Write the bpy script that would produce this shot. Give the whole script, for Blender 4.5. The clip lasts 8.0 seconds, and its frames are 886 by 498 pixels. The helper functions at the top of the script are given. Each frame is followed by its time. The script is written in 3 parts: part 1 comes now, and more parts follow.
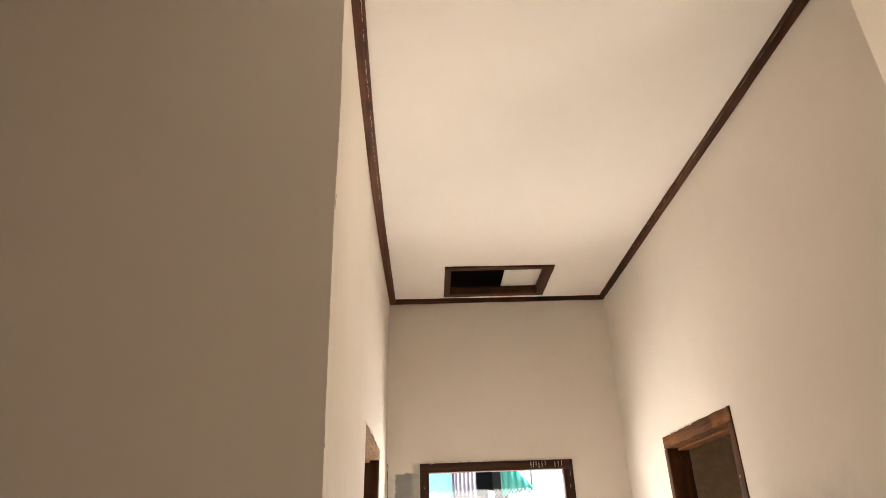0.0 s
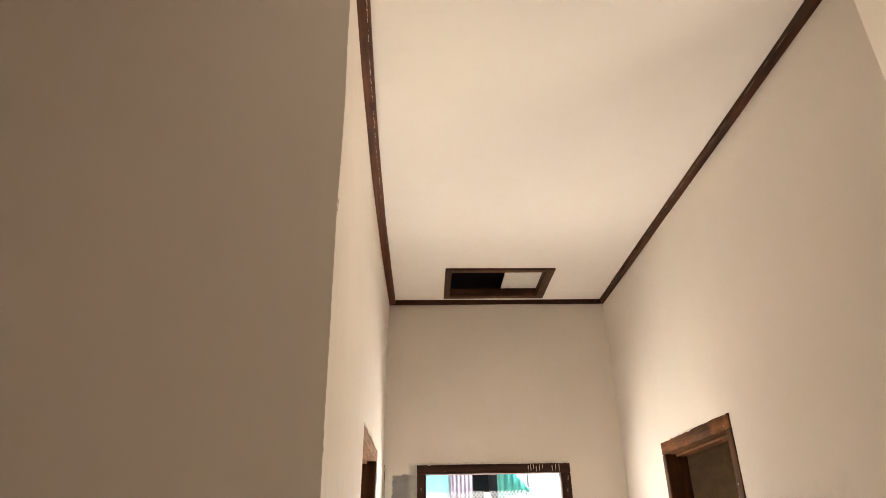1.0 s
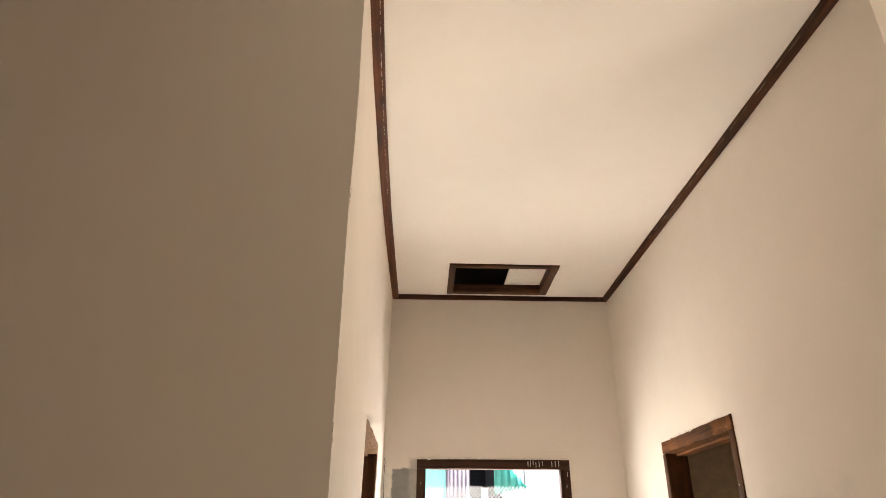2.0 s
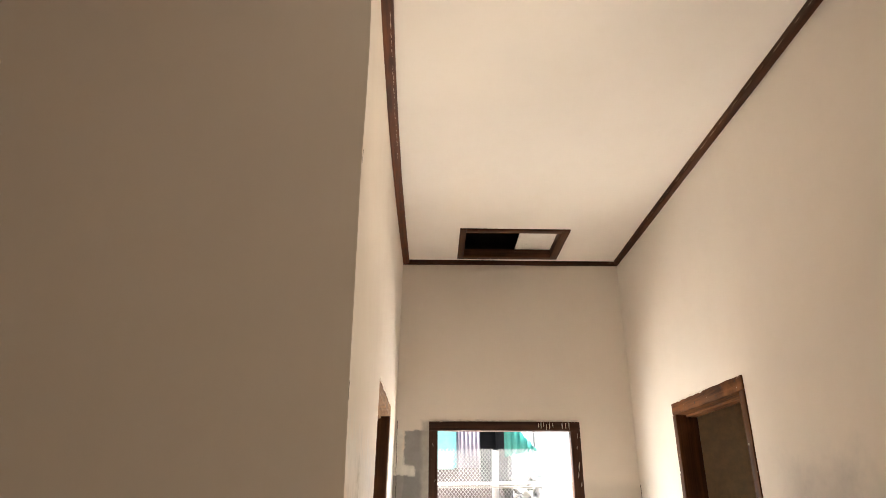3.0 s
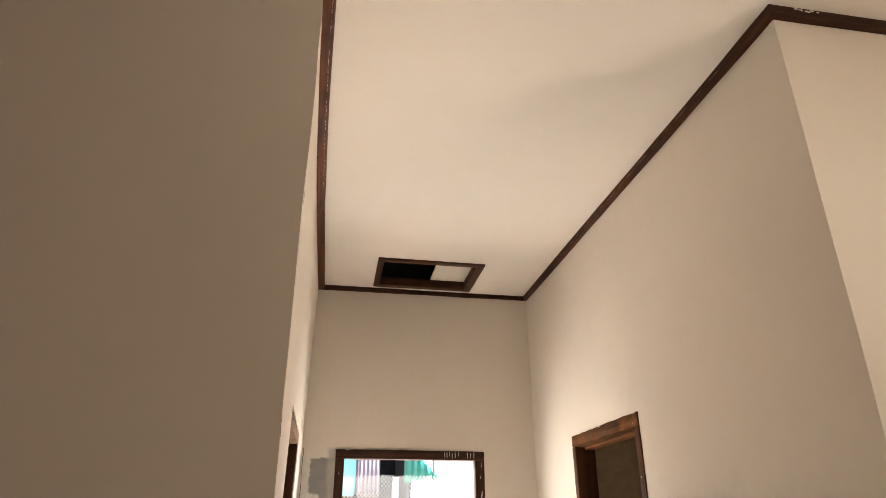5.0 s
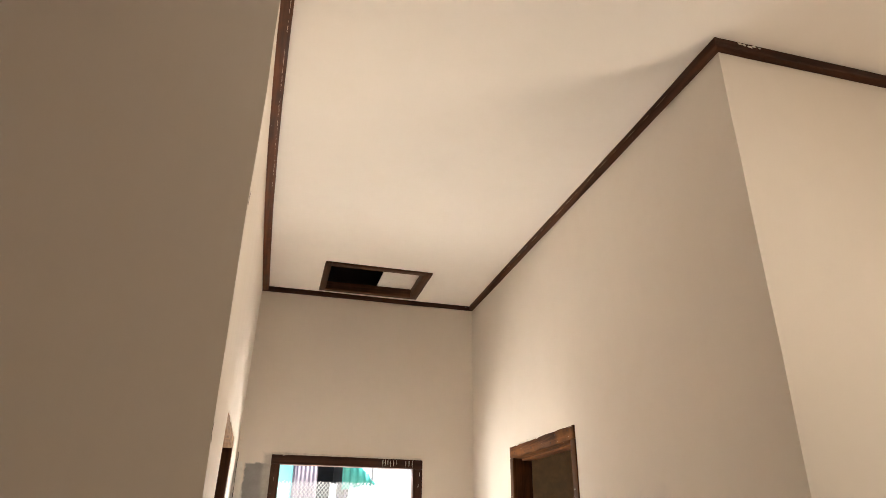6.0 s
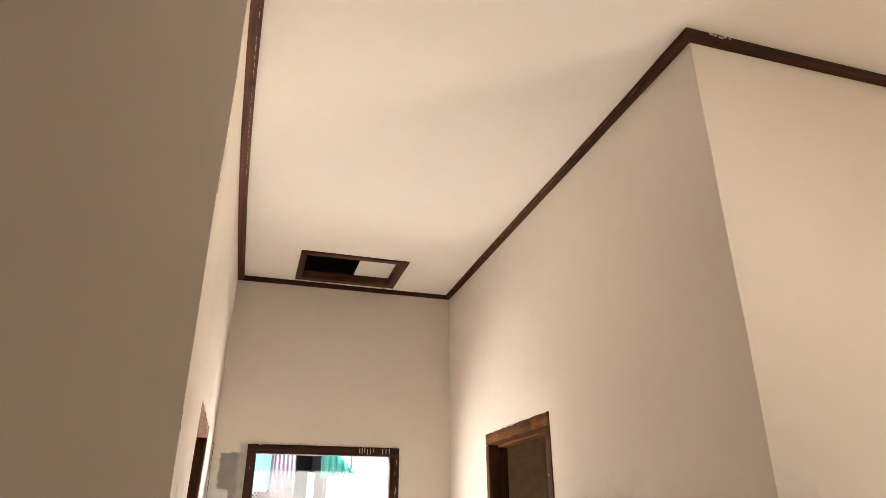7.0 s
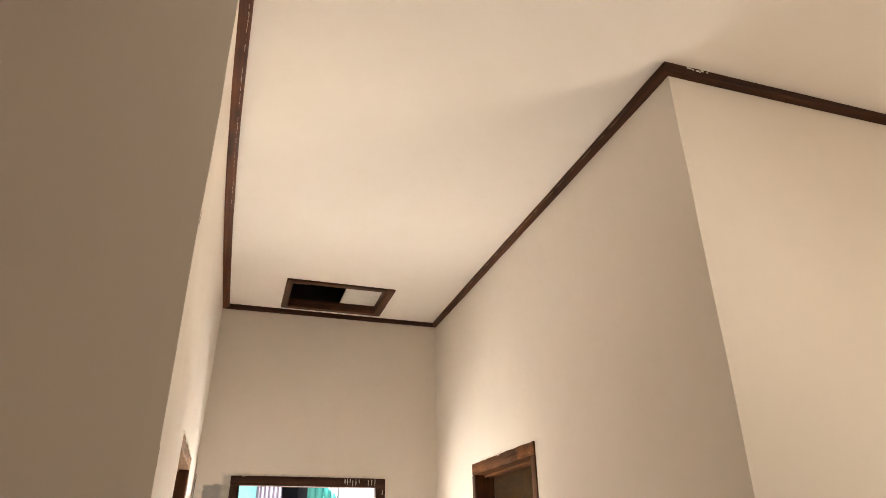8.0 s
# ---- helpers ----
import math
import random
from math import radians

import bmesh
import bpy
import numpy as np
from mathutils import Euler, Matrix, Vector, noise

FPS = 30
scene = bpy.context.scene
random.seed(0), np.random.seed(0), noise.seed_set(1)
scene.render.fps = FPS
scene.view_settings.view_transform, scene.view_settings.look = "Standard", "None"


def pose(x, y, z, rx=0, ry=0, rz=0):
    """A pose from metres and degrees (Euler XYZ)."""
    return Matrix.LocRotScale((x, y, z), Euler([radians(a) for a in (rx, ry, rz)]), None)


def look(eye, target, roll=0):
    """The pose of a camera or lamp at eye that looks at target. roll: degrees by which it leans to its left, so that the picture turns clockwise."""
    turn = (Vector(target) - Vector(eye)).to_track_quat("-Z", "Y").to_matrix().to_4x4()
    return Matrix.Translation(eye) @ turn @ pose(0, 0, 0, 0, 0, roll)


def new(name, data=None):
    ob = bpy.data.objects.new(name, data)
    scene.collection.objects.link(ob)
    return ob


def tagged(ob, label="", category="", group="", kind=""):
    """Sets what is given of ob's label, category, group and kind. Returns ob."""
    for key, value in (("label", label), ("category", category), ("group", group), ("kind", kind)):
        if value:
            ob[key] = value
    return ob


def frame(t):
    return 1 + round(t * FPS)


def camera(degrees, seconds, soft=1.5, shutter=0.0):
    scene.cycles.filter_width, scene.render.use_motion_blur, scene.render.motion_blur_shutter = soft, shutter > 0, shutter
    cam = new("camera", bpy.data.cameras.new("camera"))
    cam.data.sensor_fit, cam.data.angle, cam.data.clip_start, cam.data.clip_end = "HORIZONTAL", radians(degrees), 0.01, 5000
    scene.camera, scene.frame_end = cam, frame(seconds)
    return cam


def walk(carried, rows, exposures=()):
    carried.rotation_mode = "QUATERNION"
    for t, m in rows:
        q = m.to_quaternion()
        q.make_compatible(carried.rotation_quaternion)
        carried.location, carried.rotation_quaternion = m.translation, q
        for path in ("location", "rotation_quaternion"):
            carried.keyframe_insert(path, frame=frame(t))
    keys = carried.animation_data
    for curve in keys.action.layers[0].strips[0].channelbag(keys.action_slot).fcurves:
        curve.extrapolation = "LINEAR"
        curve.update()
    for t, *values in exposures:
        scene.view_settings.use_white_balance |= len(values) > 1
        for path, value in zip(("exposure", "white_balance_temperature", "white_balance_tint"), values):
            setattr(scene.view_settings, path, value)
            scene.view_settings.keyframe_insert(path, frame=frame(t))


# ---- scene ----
cam = camera(69.20, 8.0, soft=0.85)
PATH = [
    (0, pose(0.020, 0.349, 1.542, 115.23, 1.91, -1.09)),
    (0.5, pose(0.018, 0.357, 1.538, 115.61, 1.38, -1.23)),
    (1, pose(0.015, 0.351, 1.553, 115.24, 1.05, -1.49)),
    (2.5, pose(-0.018, 0.359, 1.549, 114.06, -0.54, -1.94)),
    (3, pose(-0.019, 0.362, 1.536, 111.91, -0.08, -1.04)),
    (3.5, pose(-0.026, 0.362, 1.527, 110.85, 0.39, -1.60)),
    (4, pose(-0.057, 0.334, 1.529, 111.21, 0.63, -3.85)),
    (4.5, pose(-0.064, 0.307, 1.539, 112.34, 0.86, -6.47)),
    (5, pose(-0.087, 0.273, 1.554, 113.90, 0.13, -9.73)),
    (6.5, pose(-0.069, 0.262, 1.559, 114.38, -0.25, -16.16)),
    (7, pose(-0.060, 0.256, 1.554, 113.59, 0.18, -16.60)),
    (7.5, pose(-0.050, 0.248, 1.563, 115.41, 0.41, -17.17)),
    (8, pose(-0.046, 0.235, 1.564, 115.87, 0.68, -17.46)),
]
EXPOSURES = [(0.0, 3.04), (2.5, 3.06), (3.0, 3.00), (3.5, 2.89), (4.2, 2.84), (5.0, 2.86), (6.5, 3.03), (8.0, 3.07)]
walk(cam, PATH, EXPOSURES)

# ---- light: a sunny day outside, daylight lamps in openings, added unseen fills ----
world = bpy.data.worlds.new("sky")
scene.world = world
world.use_nodes = True
wn = world.node_tree.nodes
sky = wn.new("ShaderNodeTexSky")
sky.sky_type, sky.sun_disc = "NISHITA", False
sky.sun_elevation, sky.sun_rotation = radians(62), radians(239)
world.node_tree.links.new(sky.outputs["Color"], wn["Background"].inputs["Color"])
wn["Background"].inputs["Strength"].default_value = 0.08


def lamp(name, kind, energy, m, colour=(1, 1, 1), size=(1, 1), angle=0.5, spread=180):
    data = bpy.data.lights.new(name, kind)
    data.energy, data.color = energy, colour
    if kind == "AREA":
        data.shape, data.size, data.size_y = "RECTANGLE", size[0], size[1]
        data.spread = radians(spread)
    else:
        data.angle = radians(angle)
    ob = new(name, data)
    ob.matrix_world = m
    return ob


lamp("sun", "SUN", 5.0, look((-5, -3, 11), (0, 0, 0)), (1, 0.95, 0.87))
DAY, SKYLIGHT = (1, 0.95, 0.88), (0.985, 0.985, 1.0)
lamp("daylight_side_window", "AREA", 5.4, look((3.86, -0.1, 1.7), (0.6, 1.2, 1.75)), (1, 0.81, 0.58), (1.3, 1.1))
# added narrow fill: lifts the hall ceiling and upper left wall
lamp("hall_ceiling_fill", "AREA", 0.2, look((3.85, -0.1, 1.65), (-0.1, 2.7, 3.1)), (1, 0.88, 0.72), (0.55, 1.0), spread=27)
lamp("daylight_left_bedroom", "AREA", 3.3, look((-3.0, 4.0, 1.3), (0.15, 3.97, 0.2)), DAY, (0.9, 1.2), spread=70)
# unseen lamps added outside the hall window, boosting its sky and ground light
lamp("window_top_fill", "AREA", 84, look((0.5, 5.65, 2.75), (0.5, 3.6, 0.3)), (1, 0.96, 0.875), (1.2, 0.8))
lamp("ground_bounce_fill", "AREA", 17, look((0.2, 6.7, 0.15), (0.5, 5.0, 1.5)), (1, 0.93, 0.83), (3.0, 1.3))
lamp("window_left_fill", "AREA", 2.0, look((-0.60, 5.75, 1.45), (1.41, 4.4, 1.6)), SKYLIGHT, (0.8, 1.1))
lamp("window_right_fill", "AREA", 8, look((1.62, 5.75, 1.45), (-0.25, 4.2, 1.6)), (1, 0.96, 0.92), (0.8, 1.1))

# ---- measures of the hall ----
H = 3.303                      # ceiling
XR, YE = 1.41, 5.0             # right wall, end wall
YR, YL = 1.848, 1.70           # where the hall opens into the front room, right and left
TH = 0.14                      # wall thickness
RX0, RX1, RY0 = -4.0, 3.9, -2.8  # front room


def bow(y):
    """The left wall is not quite straight: it bellies out by a few centimetres."""
    s = (y - 1.70) / 3.30
    return -0.195 - 0.047 * s - 0.098 * s * (1 - s) * (1.25 - 0.6 * s)


def lean(y, z):
    """It also leans outwards towards the floor, away from its free end."""
    return 0.025 * (H - z) / 1.2 * max(0.0, min(1.0, (y - 1.8) / 1.5))


# ---- materials ----
def nodes_of(name):
    mat = bpy.data.materials.new(name)
    mat.use_nodes = True
    nt = mat.node_tree
    return mat, nt, nt.nodes["Principled BSDF"]


class Net:
    """Small helpers for wiring a material."""

    def __init__(self, nt, world_space=True):
        self.nt = nt
        if world_space:
            self.co = nt.nodes.new("ShaderNodeNewGeometry").outputs["Position"]
        else:
            self.co = nt.nodes.new("ShaderNodeTexCoord").outputs["Object"]

    def put(self, sock, value):
        if isinstance(value, (int, float, tuple)):
            sock.default_value = value
        else:
            self.nt.links.new(value, sock)

    def scaled(self, s):
        n = self.nt.nodes.new("ShaderNodeVectorMath")
        n.operation = "MULTIPLY"
        self.put(n.inputs[0], self.co)
        n.inputs[1].default_value = s
        return n.outputs[0]

    def noise(self, scale, detail=4.0, rough=0.55, co=None, distort=0.0):
        n = self.nt.nodes.new("ShaderNodeTexNoise")
        self.put(n.inputs["Vector"], co if co is not None else self.co)
        n.inputs["Scale"].default_value, n.inputs["Detail"].default_value = scale, detail
        n.inputs["Roughness"].default_value, n.inputs["Distortion"].default_value = rough, distort
        return n.outputs["Fac"]

    def math(self, op, a, b=0.0, c=0.0):
        n = self.nt.nodes.new("ShaderNodeMath")
        n.operation = op
        for i, q in enumerate((a, b, c)):
            self.put(n.inputs[i], q)
        return n.outputs[0]

    def ramp(self, x, lo, hi, a=0.0, b=1.0):
        n = self.nt.nodes.new("ShaderNodeMapRange")
        n.interpolation_type = "SMOOTHSTEP"
        for i, q in enumerate((x, lo, hi, a, b)):
            self.put(n.inputs[i], q)
        return n.outputs[0]

    def mix(self, fac, a, b):
        n = self.nt.nodes.new("ShaderNodeMix")
        n.data_type = "RGBA"
        self.put(n.inputs[0], fac)
        self.put(n.inputs[6], a if not isinstance(a, tuple) else (*a[:3], 1))
        self.put(n.inputs[7], b if not isinstance(b, tuple) else (*b[:3], 1))
        return n.outputs[2]

    def axis(self, k):
        n = self.nt.nodes.new("ShaderNodeSeparateXYZ")
        self.put(n.inputs[0], self.co)
        return n.outputs[k]

    def bump(self, height, strength, distance=0.01, under=None):
        n = self.nt.nodes.new("ShaderNodeBump")
        n.inputs["Strength"].default_value, n.inputs["Distance"].default_value = strength, distance
        self.put(n.inputs["Height"], height)
        if under is not None:
            self.put(n.inputs["Normal"], under)
        return n.outputs["Normal"]

    def box(self, k, lo_u, hi_u, lo_z, hi_z, ragged, soft):
        """A mask: 1 within a rectangle of the plane (k, z), with ragged, soft edges."""
        u, z = self.axis(k), self.axis(2)
        du = self.math("SUBTRACT", self.math("ABSOLUTE", self.math("SUBTRACT", u, (lo_u + hi_u) / 2)), (hi_u - lo_u) / 2)
        dz = self.math("SUBTRACT", self.math("ABSOLUTE", self.math("SUBTRACT", z, (lo_z + hi_z) / 2)), (hi_z - lo_z) / 2)
        d = self.math("MAXIMUM", du, dz)
        wob = self.math("MULTIPLY", self.math("SUBTRACT", self.noise(9.0, 6.0, 0.62), 0.5), ragged)
        return self.ramp(self.math("ADD", d, wob), -soft, soft, 1.0, 0.0)


CREAM, CEIL = (0.785, 0.712, 0.63), (0.89, 0.826, 0.765)
CEMENT, SPACKLE = (0.205, 0.202, 0.198), (0.74, 0.71, 0.66)


def painted_plaster(name, colour, patches=(), lumps=0.25):
    """Rolled emulsion on hand-trowelled plaster. patches: axis, limits, colour, raggedness, softness, strength."""
    mat, nt, bsdf = nodes_of(name)
    n = Net(nt)
    big, mid, fine = n.noise(0.9, 3.0), n.noise(7.0, 5.0, 0.6), n.noise(160.0, 2.0)
    c = n.mix(n.ramp(big, 0.3, 0.7), tuple(q * 0.955 for q in colour), colour)
    c = n.mix(n.math("MULTIPLY", n.ramp(mid, 0.45, 0.75), 0.22), c, tuple(q * f for q, f in zip(colour, (0.93, 0.92, 0.90))))
    streak = n.noise(3.0, 4.0, 0.6, n.scaled((6.0, 6.0, 0.35)))
    c = n.mix(n.math("MULTIPLY", n.ramp(streak, 0.5, 0.8), 0.12), c, tuple(q * 0.9 for q in colour))
    for k, u0, u1, z0, z1, col, ragged, soft, strength in patches:
        m = n.math("MULTIPLY", n.box(k, u0, u1, z0, z1, ragged, soft), strength)
        tone = n.mix(n.ramp(n.noise(14.0, 5.0, 0.65), 0.3, 0.7), tuple(q * 0.86 for q in col), tuple(min(1, q * 1.1) for q in col))
        c = n.mix(m, c, tone)
    n.put(bsdf.inputs["Base Color"], c)
    n.put(bsdf.inputs["Roughness"], n.ramp(mid, 0.2, 0.8, 0.62, 0.8))
    trowel = n.bump(n.noise(2.6, 3.0, 0.5), lumps, 0.02)
    skin = n.bump(mid, 0.10, 0.004, trowel)
    n.put(bsdf.inputs["Normal"], n.bump(fine, 0.10, 0.0012, skin))
    return mat


def wood(name, dark, light, along, gloss=0.45, chips=0.0, chip_scale=26.0, worn=0.35, sheen=0.12):
    """Stained, brushed wood, its grain along one axis (0, 1, 2), with scuffs down to pale wood."""
    mat, nt, bsdf = nodes_of(name)
    n = Net(nt)
    s = [30.0, 30.0, 30.0]
    s[along] = 1.6
    grain = n.noise(1.0, 6.0, 0.62, n.scaled(tuple(s)), 0.6)
    s2 = [130.0, 130.0, 130.0]
    s2[along] = 5.0
    fibre = n.noise(1.0, 3.0, 0.6, n.scaled(tuple(s2)))
    blot = n.noise(5.5, 4.0, 0.6)
    c = n.mix(n.ramp(grain, 0.32, 0.7), dark, light)
    c = n.mix(n.math("MULTIPLY", n.ramp(blot, 0.42, 0.72), worn), c, tuple(min(1, q * 1.7) for q in light))
    c = n.mix(n.math("MULTIPLY", n.ramp(fibre, 0.5, 0.8), 0.35), c, tuple(q * 0.55 for q in dark))
    if chips:
        s3 = [chip_scale] * 3
        s3[along] = chip_scale * 0.4
        chip = n.ramp(n.noise(1.0, 5.0, 0.7, n.scaled(tuple(s3))), 0.70 - 0.1 * chips, 0.74 - 0.1 * chips)
        c = n.mix(n.math("MULTIPLY", chip, 0.8), c, (0.55, 0.46, 0.36))
    n.put(bsdf.inputs["Base Color"], c)
    bsdf.inputs["Specular IOR Level"].default_value = sheen
    n.put(bsdf.inputs["Roughness"], n.ramp(blot, 0.2, 0.8, gloss - 0.1, gloss + 0.15))
    n.put(bsdf.inputs["Normal"], n.bump(fibre, 0.25, 0.001, n.bump(grain, 0.25, 0.003)))
    return mat


def rough_stuff(name, a, b, scale=8.0, rough=0.85, bump=0.3, metal=0.0, world_space=True):
    """A plain weathered surface in two tones."""
    mat, nt, bsdf = nodes_of(name)
    n = Net(nt, world_space)
    f, g = n.noise(scale, 5.0, 0.6), n.noise(scale * 9, 3.0, 0.6)
    c = n.mix(n.ramp(f, 0.3, 0.7), a, b)
    c = n.mix(n.math("MULTIPLY", n.ramp(g, 0.5, 0.8), 0.3), c, tuple(q * 0.6 for q in a))
    n.put(bsdf.inputs["Base Color"], c)
    bsdf.inputs["Roughness"].default_value, bsdf.inputs["Metallic"].default_value = rough, metal
    n.put(bsdf.inputs["Normal"], n.bump(g, bump, 0.004, n.bump(f, bump, 0.01)))
    return mat


M_WALL = painted_plaster("cream_wall_paint", CREAM)
M_WALL_LEFT = painted_plaster("cream_wall_paint_scraped", CREAM, (
    (1, 1.9, 3.3, 0.0, 1.72, SPACKLE, 0.5, 0.02, 0.55),
    (1, 4.55, 5.1, 0.0, 1.95, SPACKLE, 0.10, 0.05, 0.7),))
M_WALL_RIGHT = painted_plaster("cream_wall_paint_smudged", CREAM, (
    (1, 2.62, 3.06, 0.0, 1.68, (0.42, 0.40, 0.385), 0.22, 0.12, 0.55),
    (1, 1.80, 2.62, 0.0, 1.62, (0.45, 0.43, 0.41), 0.22, 0.12, 0.5),
    (1, 4.78, 5.1, 0.0, 1.70, SPACKLE, 0.10, 0.04, 0.5),))
M_WALL_END = painted_plaster("cream_wall_paint_half_done", CREAM, (
    (0, -0.40, 0.30, -0.2, 1.76, CEMENT, 0.10, 0.012, 0.9),
    (0, -0.205, 0.30, 0.0, 2.035, CEMENT, 0.07, 0.007, 0.9),
    (0, -0.085, 0.10, 1.5, 2.10, (0.42, 0.39, 0.35), 0.06, 0.02, 0.8),
    (0, -0.30, -0.212, 1.735, 2.05, SPACKLE, 0.085, 0.008, 0.8),
    (0, -0.27, -0.13, 1.735, 1.80, SPACKLE, 0.06, 0.008, 0.9),
    (0, 1.56, 5.0, -0.5, 4.0, (0.76, 0.53, 0.33), 0.0, 0.01, 0.9),
    (0, 0.98, 1.6, 0.0, 1.684, CEMENT, 0.05, 0.05, 0.24),))
M_BOUNCE_BROWN = painted_plaster("unseen_bounce_brown", (0.38, 0.265, 0.175))
M_CEIL = painted_plaster("off_white_ceiling_paint", CEIL, (), 0.12)
M_FLOOR = rough_stuff("screed_floor", (0.48, 0.43, 0.365), (0.56, 0.51, 0.435), 3.0, 0.75, 0.15)
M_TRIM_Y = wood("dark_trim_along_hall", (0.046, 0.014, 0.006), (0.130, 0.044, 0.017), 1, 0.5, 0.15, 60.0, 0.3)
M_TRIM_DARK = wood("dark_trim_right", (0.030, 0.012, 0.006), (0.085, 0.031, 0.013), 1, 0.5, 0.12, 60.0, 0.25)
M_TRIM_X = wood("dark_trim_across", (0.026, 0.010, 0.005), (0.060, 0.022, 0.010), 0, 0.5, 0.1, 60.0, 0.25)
M_HATCH_X = wood("hatch_board_across", (0.034, 0.015, 0.008), (0.11, 0.048, 0.024), 0, 0.5, 0.1, 40.0)
M_HATCH_Y = wood("hatch_board_along", (0.036, 0.017, 0.010), (0.095, 0.044, 0.024), 1, 0.5, 0.1, 40.0)
M_WIN_X = wood("window_wood_across", (0.028, 0.013, 0.009), (0.064, 0.030, 0.019), 0, 0.65, 0.35, 30.0, 0.3)
M_WIN_Z = wood("window_wood_upright", (0.028, 0.013, 0.009), (0.064, 0.030, 0.019), 2, 0.65, 0.45, 30.0, 0.3)
M_DOOR_HEAD = wood("raw_door_head", (0.040, 0.015, 0.005), (0.165, 0.064, 0.020), 1, 0.7, 0.35, 34.0, 0.6)
# left head: fresh pale wood, with light from the floor below coloured in
M_DOOR_HEAD_LIT = wood("pale_door_head_floor_lit", (0.15, 0.082, 0.042), (0.31, 0.19, 0.11), 1, 0.6, 0.5, 30.0, 0.5)
M_DOOR_JAMB = wood("stained_door_jamb", (0.036, 0.013, 0.005), (0.10, 0.040, 0.015), 2, 0.5, 0.15, 30.0, 0.3)
M_PANEL = rough_stuff("fibre_cement_board", (0.72, 0.68, 0.62), (0.80, 0.76, 0.70), 4.0, 0.8, 0.1)
M_PLASTER = rough_stuff("dry_plaster_smear", (0.66, 0.61, 0.54), (0.80, 0.76, 0.69), 30.0, 0.85, 0.4)
M_SCUFF_GLINT = rough_stuff("scuffed_wood_and_glint", (0.36, 0.24, 0.16), (0.52, 0.38, 0.27), 40.0, 0.6)
M_GOUGE = rough_stuff("dark_gouged_wood", (0.020, 0.008, 0.003), (0.045, 0.018, 0.007), 40.0, 0.8)
M_CRACK = rough_stuff("open_crack", (0.03, 0.025, 0.02), (0.06, 0.05, 0.04), 30.0)
M_HAIR = rough_stuff("hairline_crack", (0.16, 0.12, 0.09), (0.22, 0.17, 0.13), 30.0)
# near black: the loft's darkness is put into this colour
M_ROOF_SHADE = rough_stuff("near_black_roof_shade", (0.012, 0.010, 0.009), (0.022, 0.018, 0.016), 2.0, 0.6)
M_GROUND = rough_stuff("dusty_ground", (0.42, 0.38, 0.33), (0.55, 0.51, 0.45), 0.8)
M_GALV = rough_stuff("galvanised_wire", (0.27, 0.27, 0.265), (0.36, 0.355, 0.345), 12.0, 0.5, 0.1, 0.2)
M_PIPE = rough_stuff("pale_pipe_paint", (0.30, 0.29, 0.275), (0.42, 0.41, 0.39), 5.0, 0.5, 0.1)
M_TIMBER = rough_stuff("sunburnt_timber", (0.20, 0.095, 0.04), (0.29, 0.15, 0.07), 6.0)
M_BRICK = rough_stuff("red_masonry", (0.22, 0.07, 0.035), (0.32, 0.12, 0.06), 7.0)
M_TEAL = rough_stuff("turquoise_wall_paint", (0.058, 0.20, 0.20), (0.085, 0.255, 0.245), 1.5)
M_PALE_TEAL = rough_stuff("washed_out_turquoise", (0.11, 0.235, 0.235), (0.16, 0.29, 0.285), 2.0)
# pink taken very dark so the fence wires stand out before it
M_PINK = rough_stuff("darkened_pink_render", (0.034, 0.023, 0.021), (0.064, 0.046, 0.043), 2.5)
M_SHEET = rough_stuff("mauve_iron_sheet", (0.12, 0.10, 0.125), (0.19, 0.163, 0.193), 3.0, 0.6)
M_TARP = rough_stuff("sea_green_tarpaulin", (0.008, 0.12, 0.095), (0.015, 0.17, 0.14), 3.0, 0.6)
M_DARK = rough_stuff("unlit_room", (0.008, 0.008, 0.011), (0.012, 0.012, 0.016), 2.0)
# leaves whitened to burn out in sun; foliage near black for shaded gaps
M_LEAF = rough_stuff("sun_glare_leaf", (0.34, 0.33, 0.28), (0.50, 0.48, 0.42), 6.0, 0.5, 0.2)
M_BUSH = rough_stuff("shaded_gap_foliage", (0.012, 0.016, 0.009), (0.028, 0.034, 0.02), 6.0, 0.6, 0.2)
M_STAKE = rough_stuff("grey_stakes", (0.16, 0.15, 0.14), (0.26, 0.25, 0.23), 8.0)
M_PLASTIC = rough_stuff("pale_blue_plastic", (0.22, 0.30, 0.31), (0.36, 0.44, 0.45), 6.0, 0.4, 0.2)
M_FARWALL = rough_stuff("whitewashed_house", (0.66, 0.66, 0.64), (0.78, 0.78, 0.76), 1.0)


# ---- building helpers ----
def mesh_of(name, bm, material, sharp=35):
    bmesh.ops.recalc_face_normals(bm, faces=bm.faces)
    me = bpy.data.meshes.new(name)
    bm.to_mesh(me)
    bm.free()
    me.materials.append(material)
    if sharp:
        for p in me.polygons:
            p.use_smooth = True
        me.set_sharp_from_angle(angle=radians(sharp))
    return me


def thing(name, bm, material, label="", category="", group="", kind="", sharp=35):
    return tagged(new(name, mesh_of(name, bm, material, sharp)), label, category, group, kind)


def part(name, bm, material, parent, label="", sharp=35):
    ob = new(name, mesh_of(name, bm, material, sharp))
    ob.parent = parent
    return tagged(ob, label)


def base(name, at, label, category="", group="", kind=""):
    ob = new(name)
    ob.location = at
    return tagged(ob, label, category, group, kind)


def local(bm, parent):
    """Moves a mesh that was written in world places into its parent's frame."""
    bmesh.ops.translate(bm, verts=bm.verts, vec=-Vector(parent.location))
    return bm


